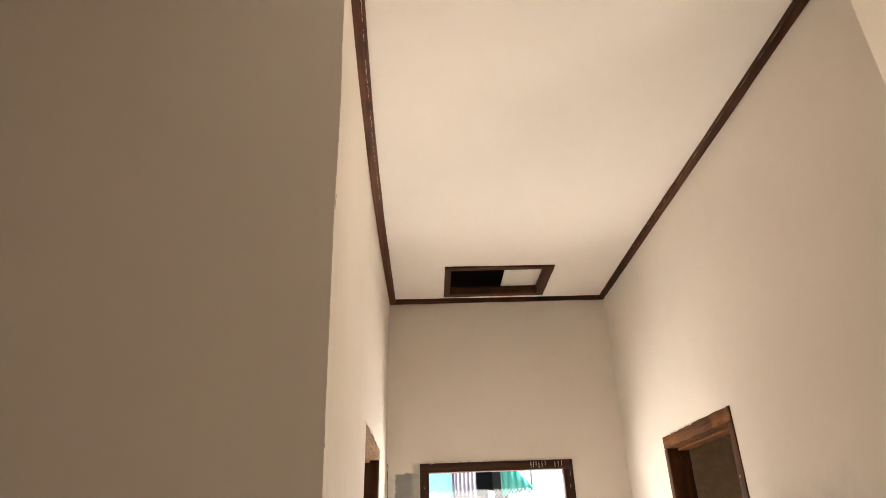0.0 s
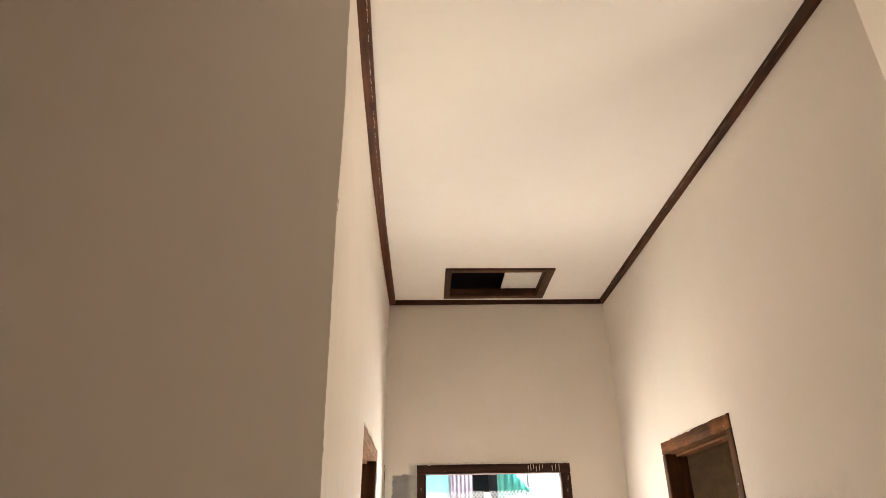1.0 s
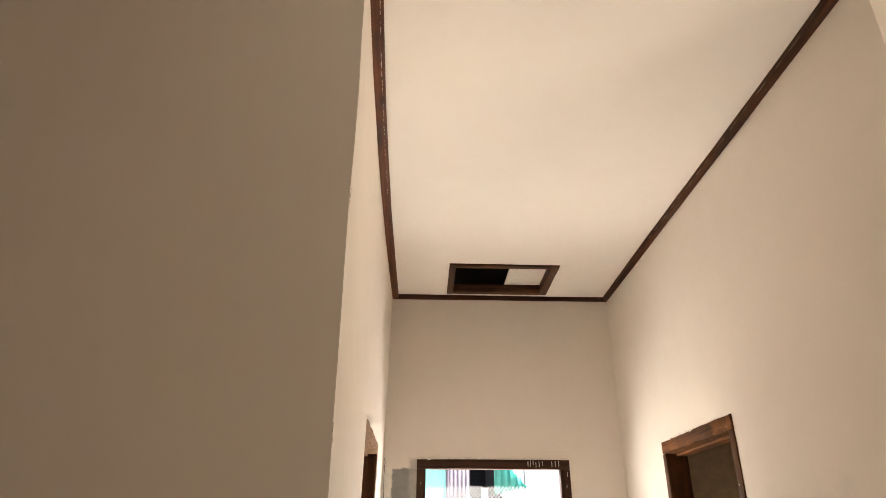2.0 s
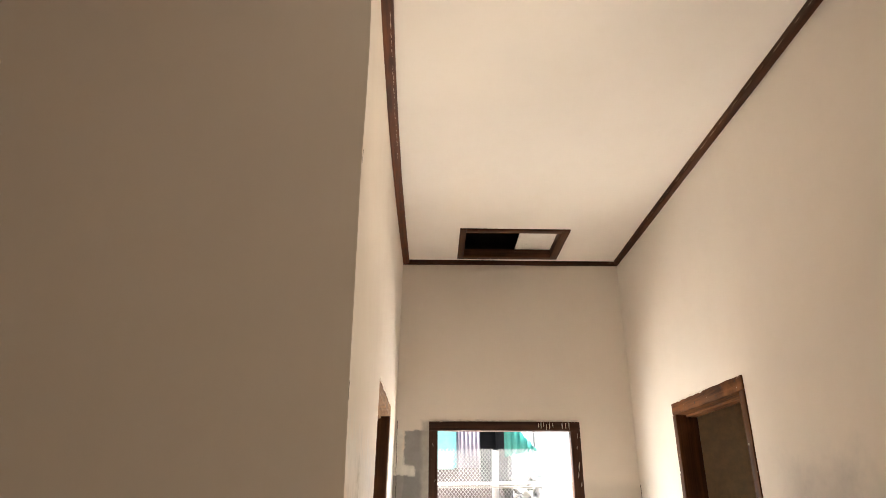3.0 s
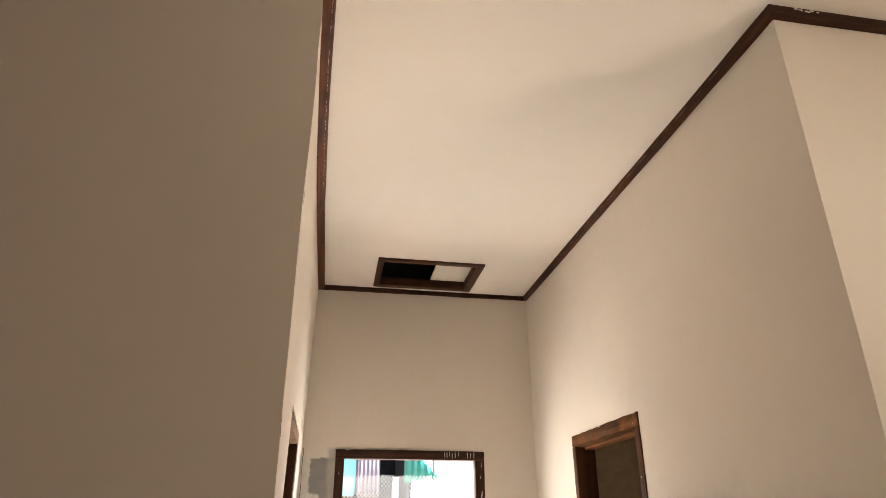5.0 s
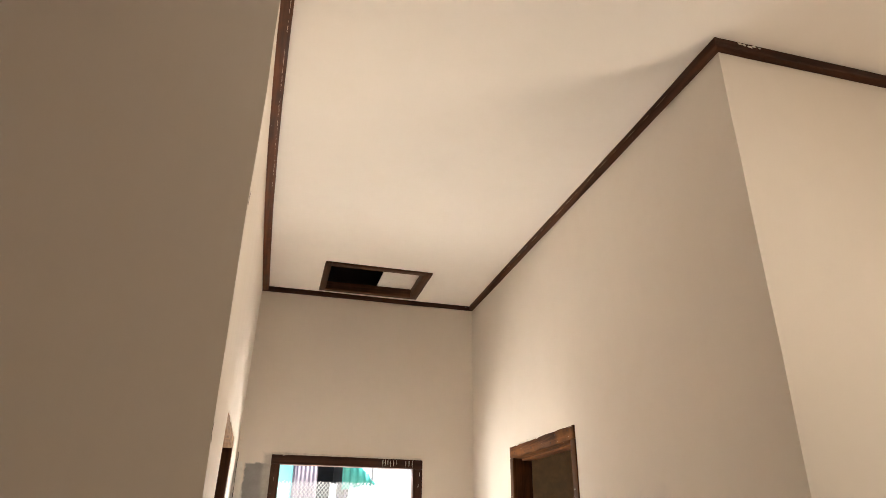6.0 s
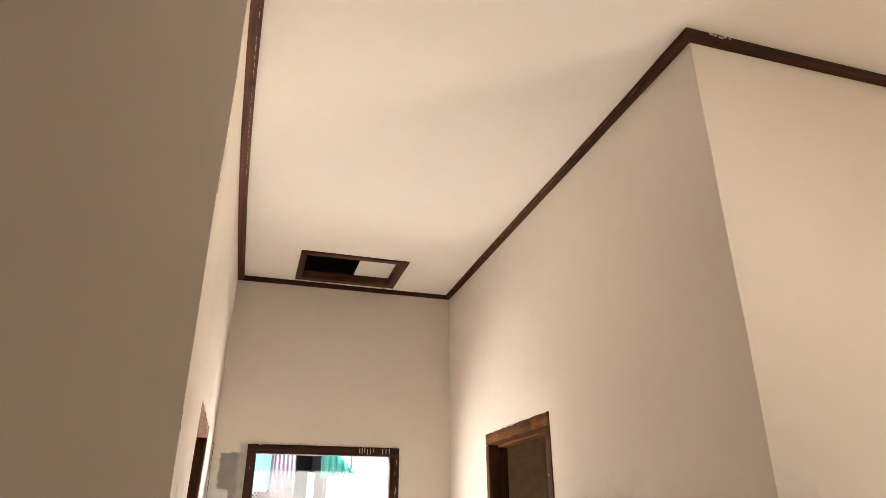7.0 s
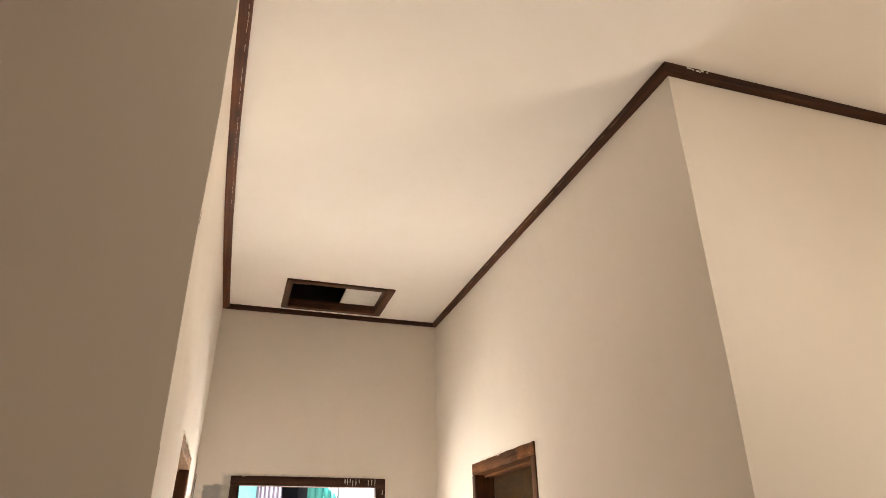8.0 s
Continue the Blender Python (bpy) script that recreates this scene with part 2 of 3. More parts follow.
def cuts(lo, hi, extra, step):
    """Even cuts of a stretch, with the extra ones in their true places."""
    keys = sorted({lo, hi, *[e for e in extra if lo < e < hi]})
    out = []
    for a, b in zip(keys, keys[1:]):
        n = max(1, round((b - a) / step))
        out += [a + (b - a) * i / n for i in range(n)]
    return out + [hi]


def slab(u0, u1, v0, v1, holes, place, step=0.4):
    """A sheet with thickness and rectangular openings through it. place(u, v, d): d is 0 on the face, 1 on the back."""
    us = cuts(u0, u1, [h[i] for h in holes for i in (0, 1)], step)
    vs = cuts(v0, v1, [h[i] for h in holes for i in (2, 3)], step)
    solid = {}
    for i in range(len(us) - 1):
        for j in range(len(vs) - 1):
            cu, cv = (us[i] + us[i + 1]) / 2, (vs[j] + vs[j + 1]) / 2
            solid[i, j] = not any(h[0] < cu < h[1] and h[2] < cv < h[3] for h in holes)
    bm, made = bmesh.new(), {}

    def vert(i, j, d):
        if (i, j, d) not in made:
            made[i, j, d] = bm.verts.new(place(us[i], vs[j], d))
        return made[i, j, d]

    for (i, j), s in solid.items():
        if not s:
            continue
        for d in (0, 1):
            bm.faces.new([vert(*q, d) for q in ((i, j), (i + 1, j), (i + 1, j + 1), (i, j + 1))])
        for di, dj, a, b in ((-1, 0, (i, j), (i, j + 1)), (1, 0, (i + 1, j), (i + 1, j + 1)), (0, -1, (i, j), (i + 1, j)), (0, 1, (i, j + 1), (i + 1, j + 1))):
            if not solid.get((i + di, j + dj)):
                bm.faces.new([vert(*a, 0), vert(*b, 0), vert(*b, 1), vert(*a, 1)])
    return bm


def wobble(a, b, amount):
    return amount * noise.noise(Vector((a * 3.1, b * 3.1, 0.7)))


def beam(x0, x1, y0, y1, z0, z1, bevel=0.004, rough=0.0, step=0.09):
    """A sawn board with eased edges; rough gives it an uneven, hand-planed face."""
    bm = bmesh.new()
    size = Vector((x1 - x0, y1 - y0, z1 - z0))
    bmesh.ops.create_cube(bm, size=1)
    for v in bm.verts:
        v.co = Vector((x0 + (v.co.x + 0.5) * size.x, y0 + (v.co.y + 0.5) * size.y, z0 + (v.co.z + 0.5) * size.z))
    if bevel:
        bmesh.ops.bevel(bm, geom=list(bm.edges), offset=bevel, segments=2, affect="EDGES", profile=0.6)
    if rough:
        k = max(range(3), key=lambda i: size[i])
        lo = (x0, y0, z0)[k]
        for i in range(1, max(2, int(size[k] / step))):
            no = Vector((0, 0, 0))
            no[k] = 1
            co = Vector(((x0 + x1) / 2, (y0 + y1) / 2, (z0 + z1) / 2))
            co[k] = lo + i * step
            bmesh.ops.bisect_plane(bm, geom=list(bm.verts) + list(bm.edges) + list(bm.faces), plane_co=co, plane_no=no)
        for v in bm.verts:
            w = noise.noise_vector(v.co * 9) * rough
            w[k] = 0
            v.co += w
    return bm


def tube(bm, a, b, r0, r1=None, sides=8):
    """Adds a straight tube from a to b to a mesh."""
    a, b = Vector(a), Vector(b)
    r1 = r0 if r1 is None else r1
    q = (b - a).to_track_quat("Z", "Y").to_matrix()
    rings = []
    for p, r in ((a, r0), (b, r1)):
        rings.append([bm.verts.new(p + q @ Vector((r * math.cos(math.tau * i / sides), r * math.sin(math.tau * i / sides), 0))) for i in range(sides)])
    for i in range(sides):
        j = (i + 1) % sides
        bm.faces.new((rings[0][i], rings[0][j], rings[1][j], rings[1][i]))
    bm.faces.new(rings[0][::-1])
    bm.faces.new(rings[1])
    return bm


def blob(bm, centre, u, v, out, ru, rv, h, seed, n=11):
    """Adds a small ragged raised smear, lying in the plane of u and v, to a mesh."""
    rnd = random.Random(seed)
    c, u, v, out = Vector(centre), Vector(u), Vector(v), Vector(out)
    rim, top = [], []
    for i in range(n):
        a = math.tau * i / n
        k = rnd.uniform(0.6, 1.25)
        d = u * (ru * k * math.cos(a)) + v * (rv * k * math.sin(a))
        rim.append(bm.verts.new(c + d))
        top.append(bm.verts.new(c + d * 0.7 + out * h * rnd.uniform(0.6, 1.1)))
    mid = bm.verts.new(c + out * h)
    for i in range(n):
        j = (i + 1) % n
        bm.faces.new((rim[i], rim[j], top[j], top[i]))
        bm.faces.new((top[i], top[j], mid))
    return bm


# ---- the large structure ----
wall_label = "cream painted plaster wall of the hall"


def left_place(u, v, d):
    x = bow(u) - lean(u, v) + wobble(u, v, 0.003)
    if u < YL + 0.001 and d == 0:
        x += 0.008 + wobble(v * 2.3, 5.0, 0.005)
    return Vector((bow(u) - lean(u, v) - TH if d else x, u, v))


DL0, DL1, DLZ = 3.48, 4.47, 2.124      # left doorway
DR0, DR1, DRZ = 3.293, 4.215, 2.105     # right doorway
WX0, WX1, WZ0, WZ1 = -0.034, 1.024, 0.95, 2.095   # window

thing("wall_left", slab(YL, YE, 0, H, [(DL0, DL1, 0, DLZ)], left_place, 0.16), M_WALL_LEFT,
      "cream painted wall with scraped filler marks low down", "wall", kind="structure", sharp=50)


def right_place(u, v, d):
    y = u + (wobble(v * 2.3, 9.0, 0.004) if u < YR + 0.001 and d == 0 else 0)
    out = -0.004 * (H - v) / 1.6 * max(0.0, min(1.0, (2.6 - u) / 0.75))
    return Vector((XR + TH if d else XR + out + wobble(u, v, 0.003), y, v))


thing("wall_right", slab(YR, YE, 0, H, [(DR0, DR1, 0, DRZ)], right_place, 0.16), M_WALL_RIGHT,
      "cream painted wall with grey smudges of bare plaster", "wall", kind="structure", sharp=50)
thing("wall_end", slab(RX0 - TH, 4.6, 0, H, [(WX0, WX1, WZ0, WZ1)], lambda u, v, d: Vector((u, YE + (TH if d else wobble(u, v, 0.003)), v)), 0.2),
      M_WALL_END, "half painted end wall with bare grey cement round the window", "wall", kind="structure", sharp=50)
thing("wall_front_left", slab(RX0, bow(YL) - TH, 0, H, [], lambda u, v, d: Vector((u, YL + (TH if d else wobble(u, v, 0.002) * min(1, (bow(YL) - TH - u) * 5)), v)), 0.2),
      M_WALL, "cream painted wall beside the hall mouth", "wall", kind="structure", sharp=50)
thing("wall_front_right", slab(XR + TH, RX1, 0, H, [], lambda u, v, d: Vector((u, YR + (TH if d else wobble(u, v, 0.002) * min(1, (u - XR - TH) * 5)), v)), 0.2),
      M_WALL, "cream painted wall beside the hall mouth", "wall", kind="structure", sharp=50)
# unseen side and back walls: their brown is made up to tame bounced light
thing("wall_side_left", slab(RY0, YL, 0, H, [], lambda u, v, d: Vector((RX0 - (TH if d else 0), u, v)), 1.0), M_BOUNCE_BROWN, "unseen front room wall, browned to dim and warm the bounce", "wall", kind="structure")
thing("wall_side_right", slab(RY0, YR, 0, H, [(-0.75, 0.55, 1.15, 2.25)], lambda u, v, d: Vector((RX1 + (TH if d else 0), u, v)), 1.0), M_WALL, wall_label, "wall", kind="structure")
thing("wall_back", slab(RX0 - TH, RX1 + TH, 0, H, [], lambda u, v, d: Vector((u, RY0 - (TH if d else 0), v)), 1.0), M_BOUNCE_BROWN, "unseen front room wall, browned to dim and warm the bounce", "wall", kind="structure")
thing("wall_outer_left", slab(YL, YE, 0, H, [(3.1, 4.3, 0.8, 2.0)], lambda u, v, d: Vector((-3.06 - (TH if d else 0), u, v)), 1.0), M_WALL, wall_label, "wall", kind="structure")
thing("wall_outer_right", slab(YR, YE, 0, H, [], lambda u, v, d: Vector((4.46 + (TH if d else 0), u, v)), 1.0), M_WALL, wall_label, "wall", kind="structure")
for side, a, b, yy in (("right", RX1 + TH, 4.46, YR),):
    thing("wall_return_" + side, slab(a, b, 0, H, [], lambda u, v, d: Vector((u, yy + (TH if d else 0), v)), 1.0), M_WALL, wall_label, "wall", kind="structure")

HX0, HX1, HY0, HY1 = 0.170, 0.926, 4.378, 4.927    # ceiling hatch
thing("ceiling", slab(RX0 - TH, 4.6, RY0 - TH, YE + TH, [(HX0, HX1, HY0, HY1)],
      lambda u, v, d: Vector((u, v, H + (0.02 if d else wobble(u * 0.42 + 3.0, v * 0.42, 0.006)))), 0.3), M_CEIL,
      "off-white painted board ceiling with an open hatch", "ceiling", kind="structure", sharp=50)
thing("floor", slab(RX0 - TH, 4.6, RY0 - TH, YE + TH, [], lambda u, v, d: Vector((u, v, -0.12 if d else -0.001)), 2.0), M_FLOOR,
      "bare grey cement screed floor", "floor", kind="structure")
thing("roof", slab(RX0 - 0.3, 4.8, RY0 - 0.4, YE + 0.2, [], lambda u, v, d: Vector((u, v, 4.0 + (0.06 if d else 0))), 2.0), M_ROOF_SHADE,
      "sheet roof over the loft, near black to keep it dark", "roof", kind="structure")
# loft walls take the same near black, as shade behind the hatch
for k, (u0, u1, fix) in enumerate(((RX0, 4.6, YE), (RX0, 4.6, RY0 - TH), (RY0, YE, RX0 - TH), (RY0, YE, 4.46))):
    def gable(u, v, d, k=k, fix=fix):
        return Vector((u, fix + TH * d, v)) if k < 2 else Vector((fix + TH * d, u, v))
    thing("loft_wall", slab(u0, u1, H + 0.016, 4.0, [], gable, 2.0), M_ROOF_SHADE, "wall closing the loft, its shade put into the colour", "wall", kind="structure")
thing("ground", slab(-600, 600, -600, 600, [(RX0, 4.5, RY0, YE)], lambda u, v, d: Vector((u, v, -0.15 - d)), 400.0), M_GROUND,
      "dusty sunlit ground", "ground", kind="structure")

# ---- dark wooden trim under the ceiling ----
PROFILE = ((0, 1.0), (0.82, 1.0), (0.93, 0.96), (0.99, 0.86), (1.0, 0.72), (1.0, 0.34), (0.94, 0.30), (0.94, 0.0))
left_run = [Vector((bow(y), y)) for y in [YL + (YE - YL) * i / 14 for i in range(15)]]
corner = [Vector((XR, YE)), Vector((XR, YR)), Vector((RX1, YR))]
way = left_run + corner


def inward(i):
    """The mitre at a point of the trim's way: towards the room, and long enough for both faces."""
    sides = []
    for a, b in ((i - 1, i), (i, i + 1)):
        if a >= 0 and b < len(way):
            d = (way[b] - way[a]).normalized()
            sides.append(Vector((d.y, -d.x)))
    m = sum(sides, Vector((0, 0))).normalized()
    return m / max(0.3, m.dot(sides[0]))


def moulding(first, last, out, down, material, label):
    bm, rings = bmesh.new(), []
    stations = []
    for i in range(first, last):
        n = max(1, round((way[i + 1] - way[i]).length / 0.16))
        stations += [(i, k / n) for k in range(n)]
    stations.append((last - 1, 1.0))
    for i, f in stations:
        p = way[i].lerp(way[i + 1], f)
        m = inward(i).lerp(inward(i + 1), f)
        w = 1 + 0.07 * noise.noise(Vector((p.x * 4, p.y * 4, 2.0)))
        rings.append([bm.verts.new((p.x + m.x * a * out * w, p.y + m.y * a * out * w, H - b * down * w + (0 if b else 0.004))) for a, b in PROFILE])
    for a, b in zip(rings, rings[1:]):
        for k in range(len(PROFILE) - 1):
            bm.faces.new((a[k], a[k + 1], b[k + 1], b[k]))
    bm.faces.new(rings[0])
    bm.faces.new(rings[-1][::-1])
    return thing("trim", bm, material, label, "trim", kind="structure", sharp=25)


nl = len(left_run) - 1
left_trim = moulding(0, nl, 0.047, 0.036, M_TRIM_Y, "dark brown wooden ceiling trim, scuffs and glint drawn on its edge")
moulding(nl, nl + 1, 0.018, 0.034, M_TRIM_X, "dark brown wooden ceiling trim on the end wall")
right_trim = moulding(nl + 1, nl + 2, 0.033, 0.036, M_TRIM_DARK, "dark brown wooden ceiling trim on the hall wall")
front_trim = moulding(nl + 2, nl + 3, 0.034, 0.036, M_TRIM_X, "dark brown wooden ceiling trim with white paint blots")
for i, (x, r) in enumerate(((1.485, 0.012), (1.505, 0.009), (1.528, 0.014), (1.548, 0.012), (1.572, 0.006))):
    bm = blob(bmesh.new(), (x, YR - 0.035, H - 0.006 - 0.003 * (i % 3)), (1, 0, 0), (0, 0.2, 1), (0, -1, -0.2), r, 0.006, 0.003, 40 + i)
    part("paint_blot", bm, M_PLASTER, front_trim, "white paint blot")

# left trim: pale streaks draw its scratches and the glint on its edge
rnd = random.Random(7)
for i in range(90):
    y = rnd.uniform(1.75, 3.4)
    x = bow(y) + 0.047 * (0.74 + 0.06 * noise.noise(Vector((y * 4, 1, 1))) + rnd.uniform(-0.03, 0.03))
    bm = blob(bmesh.new(), (x, y, H - 0.0365), (0, 1, 0), (1, 0, 0), (0, 0, -1), rnd.uniform(0.003, 0.016), rnd.uniform(0.0006, 0.0016), 0.0006, 300 + i, 7)
    part("scuff_glint", bm, M_SCUFF_GLINT, left_trim, "pale streak for scuffs and edge glint")

# right trim: long streaks painted as its highlight line
for i in range(16):
    y = 2.2 + 0.13 * i + rnd.uniform(-0.04, 0.04)
    bm = blob(bmesh.new(), (XR - 0.0335, y, H - 0.026 - rnd.uniform(0, 0.003)), (0, 1, 0), (0, 0, 1), (-1, 0, 0), rnd.uniform(0.02, 0.06), rnd.uniform(0.0007, 0.0014), 0.0008, 360 + i, 9)
    part("scuff_glint", bm, M_SCUFF_GLINT, right_trim, "pale streak for scuffs and edge glint")

# ---- ceiling hatch ----
hatch = base("ceiling_hatch", (HX0, HY0, H), "dark wooden loft hatch with its pale cover pushed aside", "hatch")
ZB, ZT = H - 0.012, H + 0.052
for name, q, mat in (("side_board", (HX0, HX0 + 0.044, HY0, HY1), M_HATCH_Y), ("side_board", (HX1 - 0.055, HX1, HY0, HY1), M_HATCH_Y),
                     ("cross_board", (HX0 + 0.044, HX1 - 0.055, HY0, HY0 + 0.05), M_HATCH_X), ("cross_board", (HX0 + 0.044, HX1 - 0.055, HY1 - 0.05, HY1), M_HATCH_X)):
    part(name, local(beam(*q, ZB, ZT, 0.003, 0.0015), hatch), mat, hatch)
part("cover", local(beam(0.606, 0.985, HY0 - 0.05, HY1 + 0.03, ZT + 0.001, ZT + 0.012, 0.001), hatch), M_PANEL, hatch, "pale fibre-cement cover board")


# ---- doorways ----
def doorway(name, x, sign, y0, y1, top, jamb, head, head_mat, label, tilt=None, proud=0.007):
    """An open door frame in a wall that runs along the hall; sign: which way the wall's depth lies."""
    ob = base(name, (x, y0, 0), label, "door frame", kind="structure")
    fx, bx = x - sign * proud, x + sign * 0.120
    xs = (min(fx, bx), max(fx, bx))
    mid = x + sign * 0.085

    def fitted(bm):
        for v in bm.verts:
            v.co.x -= tilt(v.co.z) if tilt else 0
        return local(bm, ob)

    for a, b in ((y0, y0 + jamb), (y1 - jamb, y1)):
        part("jamb", fitted(beam(*xs, a, b, 0, top - head, 0.004, 0.0022, 0.07)), M_DOOR_JAMB, ob)
    bar = part("head", fitted(beam(*xs, y0, y1, top - head, top, 0.006, 0.0042, 0.035)), head_mat, ob, "raw sanded head board")
    part("stop", fitted(beam(mid - 0.03, mid + 0.03, y0 + jamb, y1 - jamb, top - head - 0.014, top - head, 0.003, 0.002, 0.05)), head_mat, bar)
    return ob


door_r = doorway("door_1", XR, 1, DR0, DR1, DRZ, 0.05, 0.068, M_DOOR_HEAD, "open doorway with a rough brown wooden frame")
doorway("door_2", bow(3.95) - 0.004, -1, DL0, DL1, DLZ, 0.05, 0.068, M_DOOR_HEAD_LIT, "open doorway with a rough brown wooden frame", lambda z: lean(3.95, z), 0.001)
for i in range(8):
    y = 3.72 + 0.05 * i
    bm = blob(bmesh.new(), (XR - 0.0085, y, DRZ + 0.004 - 0.004 * (i % 2)), (0, 1, 0), (0, 0, 1), (-1, 0, 0), 0.022, 0.0035 + 0.003 * (i % 3 == 1), 0.003, 60 + i)
    part("plaster_smear", local(bm, door_r), M_PLASTER, door_r, "dried plaster on the frame's upper edge")

rnd = random.Random(5)
for i in range(9):
    y, z = rnd.uniform(DR0 + 0.05, DR1 - 0.05), DRZ - rnd.uniform(0.012, 0.055)
    bm = blob(bmesh.new(), (XR - 0.0105, y, z), (0, 1, 0), (0, 0, 1), (-1, 0, 0), rnd.uniform(0.002, 0.010), rnd.uniform(0.002, 0.006), 0.001, 500 + i, 9)
    part("chip", local(bm, door_r), M_GOUGE, door_r, "gouge in the raw wood")
for y, z in ((DR0 + 0.028, 1.80), (DR0 + 0.022, 1.45), (DR1 - 0.02, 1.72)):
    bm = blob(bmesh.new(), (XR - 0.0095, y, z), (0, 1, 0), (0, 0, 1), (-1, 0, 0), 0.0045, 0.0055, 0.002, int(z * 100), 9)
    part("paint_fleck", local(bm, door_r), M_PLASTER, door_r, "white paint fleck")

# ---- window ----
window = base("window_1", (WX0, YE, WZ0), "unglazed window with a dark brown plaster-stained frame", "window", kind="structure")
WF, WY = 0.062, (YE - 0.010, YE + 0.062)
part("head", local(beam(WX0, WX1, *WY, WZ1 - WF, WZ1, 0.004, 0.0018), window), M_WIN_X, window)
part("sill", local(beam(WX0, WX1, *WY, WZ0, WZ0 + WF, 0.004, 0.0018), window), M_WIN_X, window)
part("jamb", local(beam(WX0, WX0 + WF, *WY, WZ0 + WF, WZ1 - WF, 0.004, 0.0018), window), M_WIN_Z, window)
part("jamb", local(beam(WX1 - WF - 0.006, WX1, *WY, WZ0 + WF, WZ1 - WF, 0.004, 0.0018), window), M_WIN_Z, window)
for i, (x, l) in enumerate(((0.735, 0.045), (0.752, 0.052), (0.771, 0.040), (0.790, 0.050), (0.812, 0.047), (0.835, 0.036), (0.900, 0.050), (0.925, 0.045), (0.948, 0.052))):
    bm = blob(bmesh.new(), (x, WY[0] - 0.0008, WZ1 - 0.004 - l / 2), (1, 0, 0.06), (0, 0, 1), (0, -1, 0), 0.0032, l / 2, 0.0016, 80 + i, 9)
    part("paint_drip", local(bm, window), M_PLASTER, window, "run of pale paint")
for i, (x, z, ru, rv) in enumerate(((0.05, 2.093, 0.018, 0.004), (0.12, 2.098, 0.012, 0.003), (0.21, 2.100, 0.010, 0.003), (1.0, 1.80, 0.0035, 0.035),
                                     (0.992, 1.74, 0.0028, 0.022), (1.008, 1.68, 0.0024, 0.02), (1.004, 2.0, 0.0022, 0.016), (0.995, 1.92, 0.002, 0.012))):
    bm = blob(bmesh.new(), (x, WY[0] - 0.0008, z), (1, 0, 0.1), (0.1, 0, 1), (0, -1, 0), ru, rv, 0.0018, 100 + i, 9)
    part("plaster_smear", local(bm, window), M_PLASTER, window, "smear of pale plaster")
for i in range(22):
    x = WX0 + 0.02 + i * 0.0475
    bm = blob(bmesh.new(), (x, YE - 0.004, WZ1 + 0.006 + 0.003 * math.sin(i * 2.1)), (1, 0, 0), (0, 0, 1), (0, -1, 0), 0.034, 0.006, 0.003, 130 + i, 10)
    part("plaster_smear", local(bm, window), M_PLASTER, window, "ridge of plaster over the frame")

# ---- crack in the far corner ----
bm = bmesh.new()
zs = [1.50 + 0.03 * i for i in range(21)]
for a, b in zip(zs, zs[1:]):
    xa, xb = (-0.256 + 0.007 * noise.noise(Vector((q * 21, 3, 1))) for q in (a, b))
    wa, wb = (0.0018 + 0.002 * noise.noise(Vector((q * 15, 8, 1))) for q in (a, b))
    tube(bm, (xa, YE - 0.001, a), (xb, YE - 0.001, b), max(0.001, wa), max(0.001, wb), 5)
thing("crack", bm, M_CRACK, "dark crack down the corner of the end wall", "crack", kind="structure")

bm = bmesh.new()
zs = [1.20 + 0.03 * i for i in range(17)]
for a, b in zip(zs, zs[1:]):
    ya, yb = (YE - 0.012 + 0.007 * noise.noise(Vector((q * 19, 5, 4))) for q in (a, b))
    wa, wb = (0.0022 + 0.002 * noise.noise(Vector((q * 15, 2, 6))) for q in (a, b))
    tube(bm, (XR - 0.001, ya, a), (XR - 0.001, yb, b), max(0.001, wa), max(0.001, wb), 5)
thing("crack", bm, M_CRACK, "dark crack low in the corner by the doorway", "crack", kind="structure")

# ---- hairline cracks in the plaster along the free edge of the left wall ----
for z0, n in ((1.74, 2), (2.29, 2)):
    bm = bmesh.new()
    xs = [bow(YL) + 0.0075 + 0.006 * noise.noise(Vector(((z0 + 0.02 * k) * 23, 2, 7))) for k in range(n + 1)]
    for k in range(n):
        tube(bm, (xs[k], YL - 0.0005, z0 + 0.02 * k), (xs[k + 1], YL - 0.0005, z0 + 0.02 * (k + 1)), 0.0004, 0.0003, 5)
    thing("crack", bm, M_HAIR, "short hairline crack along a plastered wall edge", "crack", "cracks along the wall edge", kind="structure")

# ---- strokes of filler on the left wall ----
rnd = random.Random(21)
for i in range(7):
    y, z = rnd.uniform(2.15, 3.3), rnd.uniform(1.38, 1.66)
    x = bow(y) - lean(y, z) + 0.0024
    bm = blob(bmesh.new(), (x, y, z), (0, 1, 0.15), (0, 0.1, 1), (1, 0, 0), rnd.uniform(0.012, 0.035), rnd.uniform(0.04, 0.10), 0.0014, 400 + i, 13)
    thing("filler_stroke", bm, M_PLASTER, "pale stroke of filler on the cream wall", "filler", "filler strokes on the wall", kind="structure")

# ---- outside: fence on a low wall ----
FY = 11.2
thing("boundary_wall", slab(-5, 7, -0.2, 1.473, [], lambda u, v, d: Vector((u, FY - 0.1 + 0.2 * d, v)), 0.5), M_BRICK,
      "low red masonry wall under the fence", "wall")
thing("timber_plank", beam(-2.5, 1.98, FY - 0.20, FY - 0.02, 1.475, 1.552, 0.006, 0.008, 0.2), M_TIMBER, "sunburnt timber plank lying on the wall", "plank")

fence = base("chain_link_fence", (0, FY, 1.473), "galvanised chain-link fence on the low wall", "fence")
bm = bmesh.new()
Z0, Z1, PITCH, SLOPE = 1.503, 2.370, 0.056, 1.25
run = (Z1 - Z0) / SLOPE
